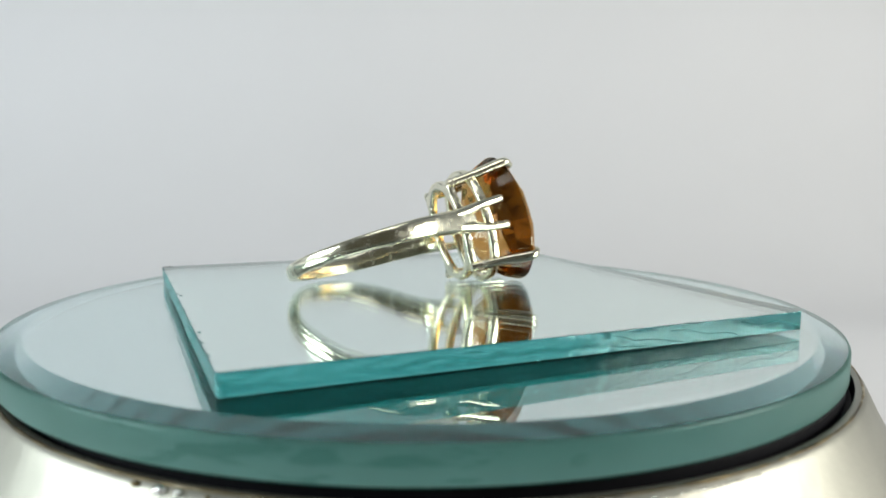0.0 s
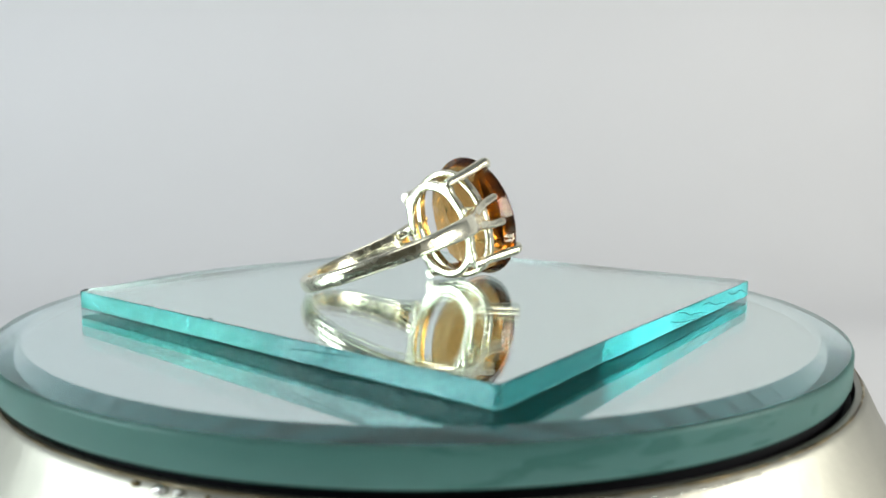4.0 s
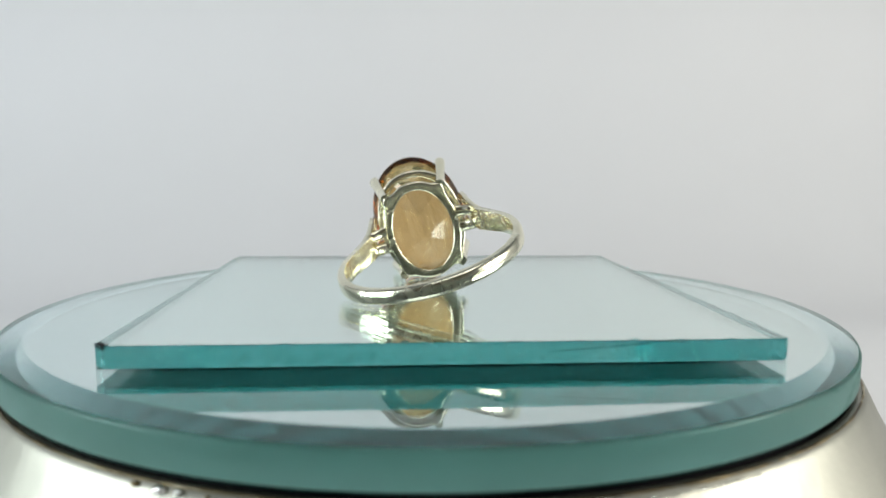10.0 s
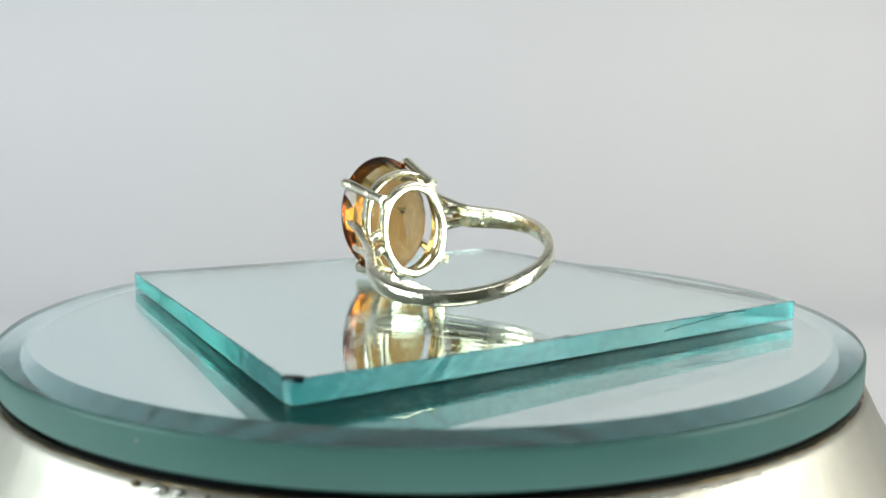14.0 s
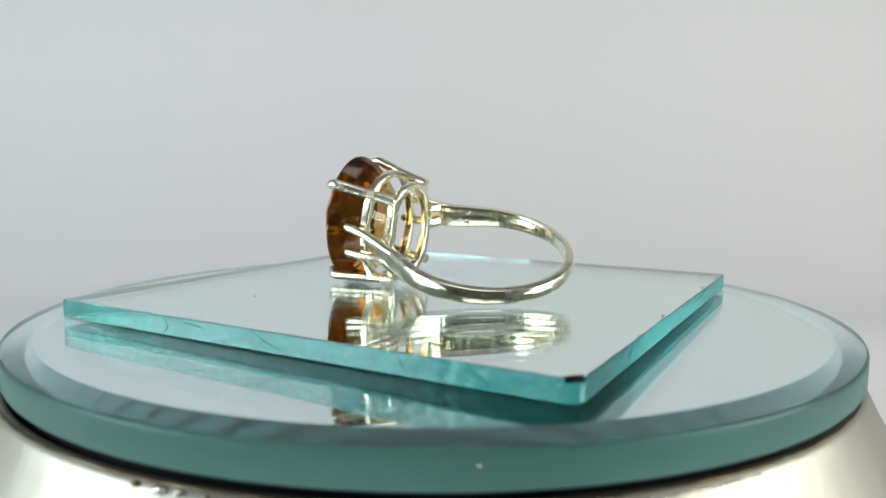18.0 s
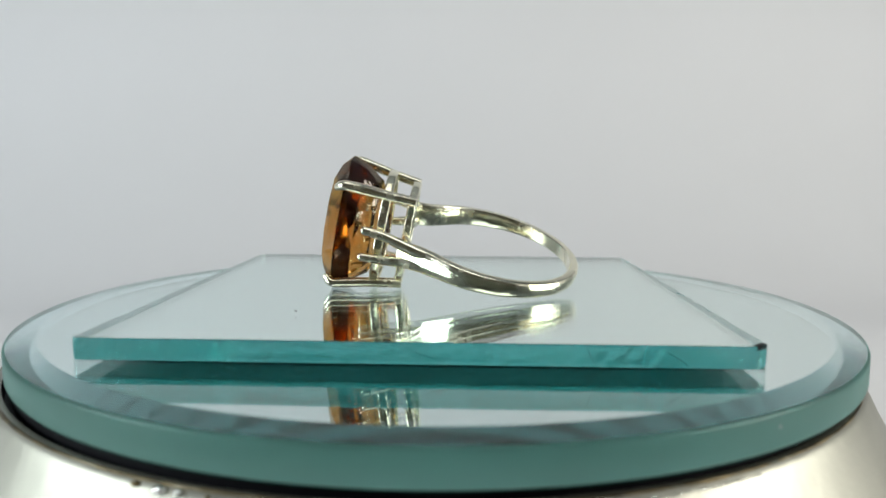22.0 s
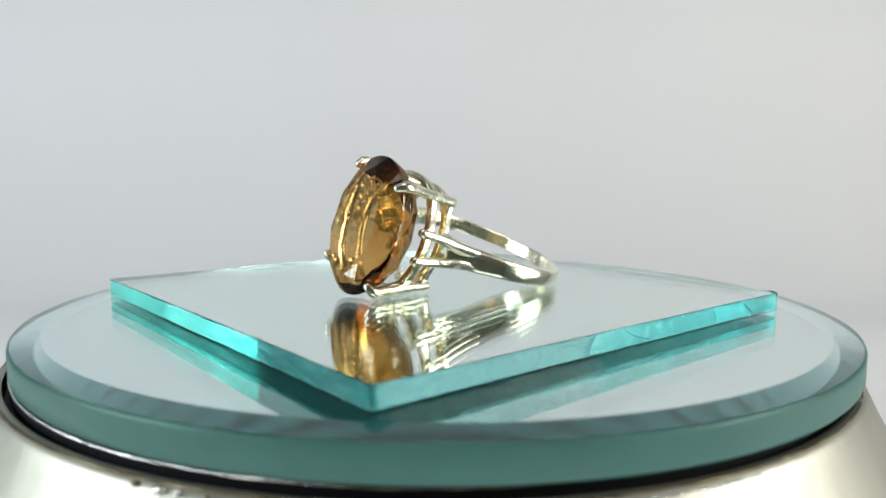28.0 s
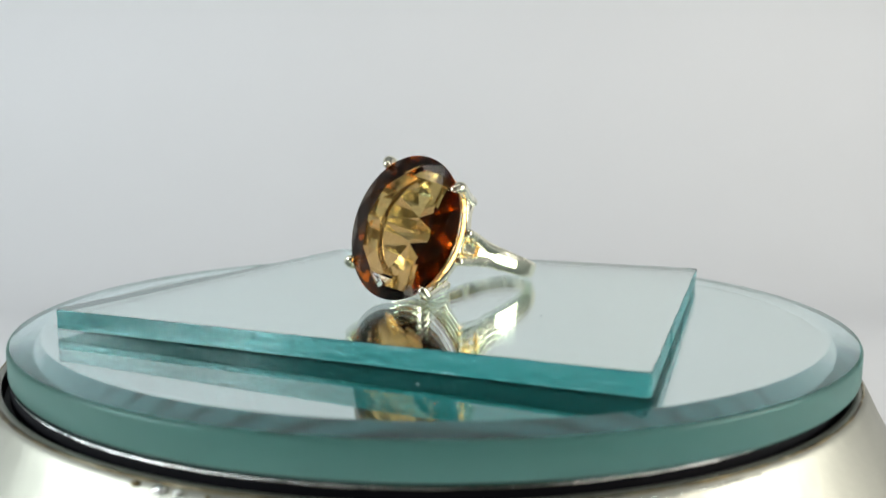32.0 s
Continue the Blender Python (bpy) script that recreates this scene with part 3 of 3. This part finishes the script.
SHANK_N, SHANK_R = -15.6, 8.70


def build_ring():
    ring = thing("gem_ring", ring_place(), "silver cocktail ring with an oval amber brown stone", "ring")
    build_gem(ring)
    gallery(ring, "gallery_ring", -6.95, 0.40, (3.14, 4.5, 2.0), (3.95, 5.38, 2.15, 0.13))
    gallery(ring, "gallery_ring", -4.45, 0.45, (3.92, 5.4, 2.1), (4.6, 6.05, 2.2, 0.03))
    # four claws over the stone's edge
    for sv, su, base, tip in ((-1, 1, (-7.15, -3.06, 4.35), (-0.05, -3.74, 5.03)), (1, 1, (-7.2, 2.95, 4.42), (0.1, 3.74, 4.85)),
                              (-1, -1, (-7.3, -3.1, -4.5), (-0.09, -4.05, -4.87)), (1, -1, (-7.3, 3.25, -4.25), (-0.04, 4.09, -5.02))):
        bm = bmesh.new()
        b, t = np.array(base), np.array(tip)
        out = np.array((0, sv * 0.62, su * 0.78))
        rows = smooth_path([(*b, 0.52, 0.50), (*(b * 0.55 + t * 0.45 + out * 0.1), 0.54, 0.48),
                            (*(b * 0.2 + t * 0.8 + out * 0.28), 0.58, 0.50), (*(t + out * 0.22 - (0.42, 0, 0)), 0.55, 0.48),
                            (*(t - out * 0.22 + (0.18, 0, 0)), 0.42, 0.40)], 6)
        tube(bm, rows, (0, -su * 0.78, sv * 0.62), 14, round_start=False)
        ring_part("claw", bm, SILVER, ring).data.set_sharp_from_angle(angle=radians(50))
    # shank: a band, flat inside and rounded outside, wider at the shoulders
    bm = bmesh.new()
    head = [(-6.5, 5.36, 1.02, 0.22), (-7.4, 5.62, 1.08, 0.36), (-8.5, 6.02, 1.2, 0.48)]
    line = [(n, v, w, th, 0.0) for n, v, w, th in head]
    for k in range(61):
        phi = 60 + (360 - 120) * k / 60
        f = abs(phi - 180) / 130
        w = 0.70 + 0.72 * max(0.0, f - 0.33) ** 1.4
        line.append((SHANK_N + SHANK_R * math.cos(radians(phi)), SHANK_R * math.sin(radians(phi)) - 0.10, w, 0.46 + 0.1 * max(0.0, f - 0.6), -0.10 * (1 - f)))
    line += [(n, -v - 0.08, w, th, 0.0) for n, v, w, th in reversed(head)]
    line = smooth_path(line, 2)
    loops = []
    for i, (n, v, w, th, u0) in enumerate(line):
        a, b = line[max(0, i - 1)], line[min(len(line) - 1, i + 1)]
        dn, dv = b[0] - a[0], b[1] - a[1]
        ln = math.hypot(dn, dv)
        on, ov = dv / ln, -dn / ln      # outwards
        if on * (n - SHANK_N) + ov * v < 0:
            on, ov = -on, -ov
        sec = [(-w, -th * 0.8), (-w * 0.85, -th), (w * 0.85, -th), (w, -th * 0.8), (w, th * 0.35), (w * 0.9, th * 0.68), (w * 0.66, th * 0.9),
               (w * 0.3, th * 1.0), (-w * 0.3, th * 1.0), (-w * 0.66, th * 0.9), (-w * 0.9, th * 0.68), (-w, th * 0.35)]
        loops.append([(n + on * d, v + ov * d, u0 + x) for x, d in sec])
    bridge(bm, loops)
    ring_part("shank", bm, SILVER, ring, "plain band, flat inside").data.set_sharp_from_angle(angle=radians(40))
    # forked shoulders that hold the galleries
    for sv in (1, -1):
        for u1, tip in ((1, (-3.3, 5.12, 1.38)), (-1, (-3.4, 5.2, -1.36))):
            bm = bmesh.new()
            rows = smooth_path([(-10.6, sv * 6.92, u1 * 0.60, 0.45, 0.26), (-9.6, sv * 6.60, u1 * 0.62, 0.52, 0.38), (-8.4, sv * 6.16, u1 * 0.66, 0.57, 0.47), (-7.2, sv * 5.74, u1 * 0.80, 0.58, 0.51),
                                (-6.2, sv * 5.50, u1 * 1.00, 0.53, 0.51), (-5.0, sv * 5.29, u1 * 1.22, 0.48, 0.48), (tip[0] + 0.3, sv * tip[1], tip[2], 0.45, 0.45)], 5)
            tube(bm, rows, (0, 0, 1), 12)
            ring_part("shoulder_prong", bm, SILVER, ring)
        # short bridges from the lower gallery to the fork
        for u1 in (1, -1):
            bm = bmesh.new()
            rows = smooth_path([(-6.9, sv * 3.7, u1 * 0.92, 0.66, 0.36), (-7.0, sv * 4.5, u1 * 0.86, 0.60, 0.36), (-7.4, sv * 5.4, u1 * 0.76, 0.60, 0.38)], 4)
            tube(bm, rows, (0, 0, 1), 10)
            ring_part("shoulder_bridge", bm, SILVER, ring)
    # stamp inside the band
    cu = bpy.data.curves.new("stamp", "FONT")
    cu.body, cu.size, cu.align_x, cu.align_y, cu.extrude = "925", 1.15, "CENTER", "CENTER", 0.02
    tmp = bpy.data.objects.new("stamp_text", cu)
    me = bpy.data.meshes.new_from_object(tmp)
    bpy.data.objects.remove(tmp)
    inner = SHANK_R - 0.46
    bm = bmesh.new()
    bm.from_mesh(me)
    bpy.data.meshes.remove(me)
    for w in bm.verts:
        phi = radians(249) - w.co.x / inner
        r = inner - 0.004 - max(0.0, w.co.z) * 0.8
        w.co = Vector((SHANK_N + r * math.cos(phi), r * math.sin(phi) - 0.10, -0.05 + w.co.y)) * MM
    ring_part("stamp", bm, WORN, ring, "stamped fineness mark 925", smooth=False)
    return ring


build_setting()
base = build_base()
platter = build_platter(base)
disc = build_disc()
tile = build_tile()
ring = build_ring()


def motions():
    for ob in (platter, disc, tile, ring):
        rest = ob.matrix_basis.copy()
        rows = []
        for k in range(65):
            t = k * 0.5
            rows.append((t, pose(0, 0, 0, 0, 0, START + RATE * t) @ rest))
        walk(ob, rows)


motions()
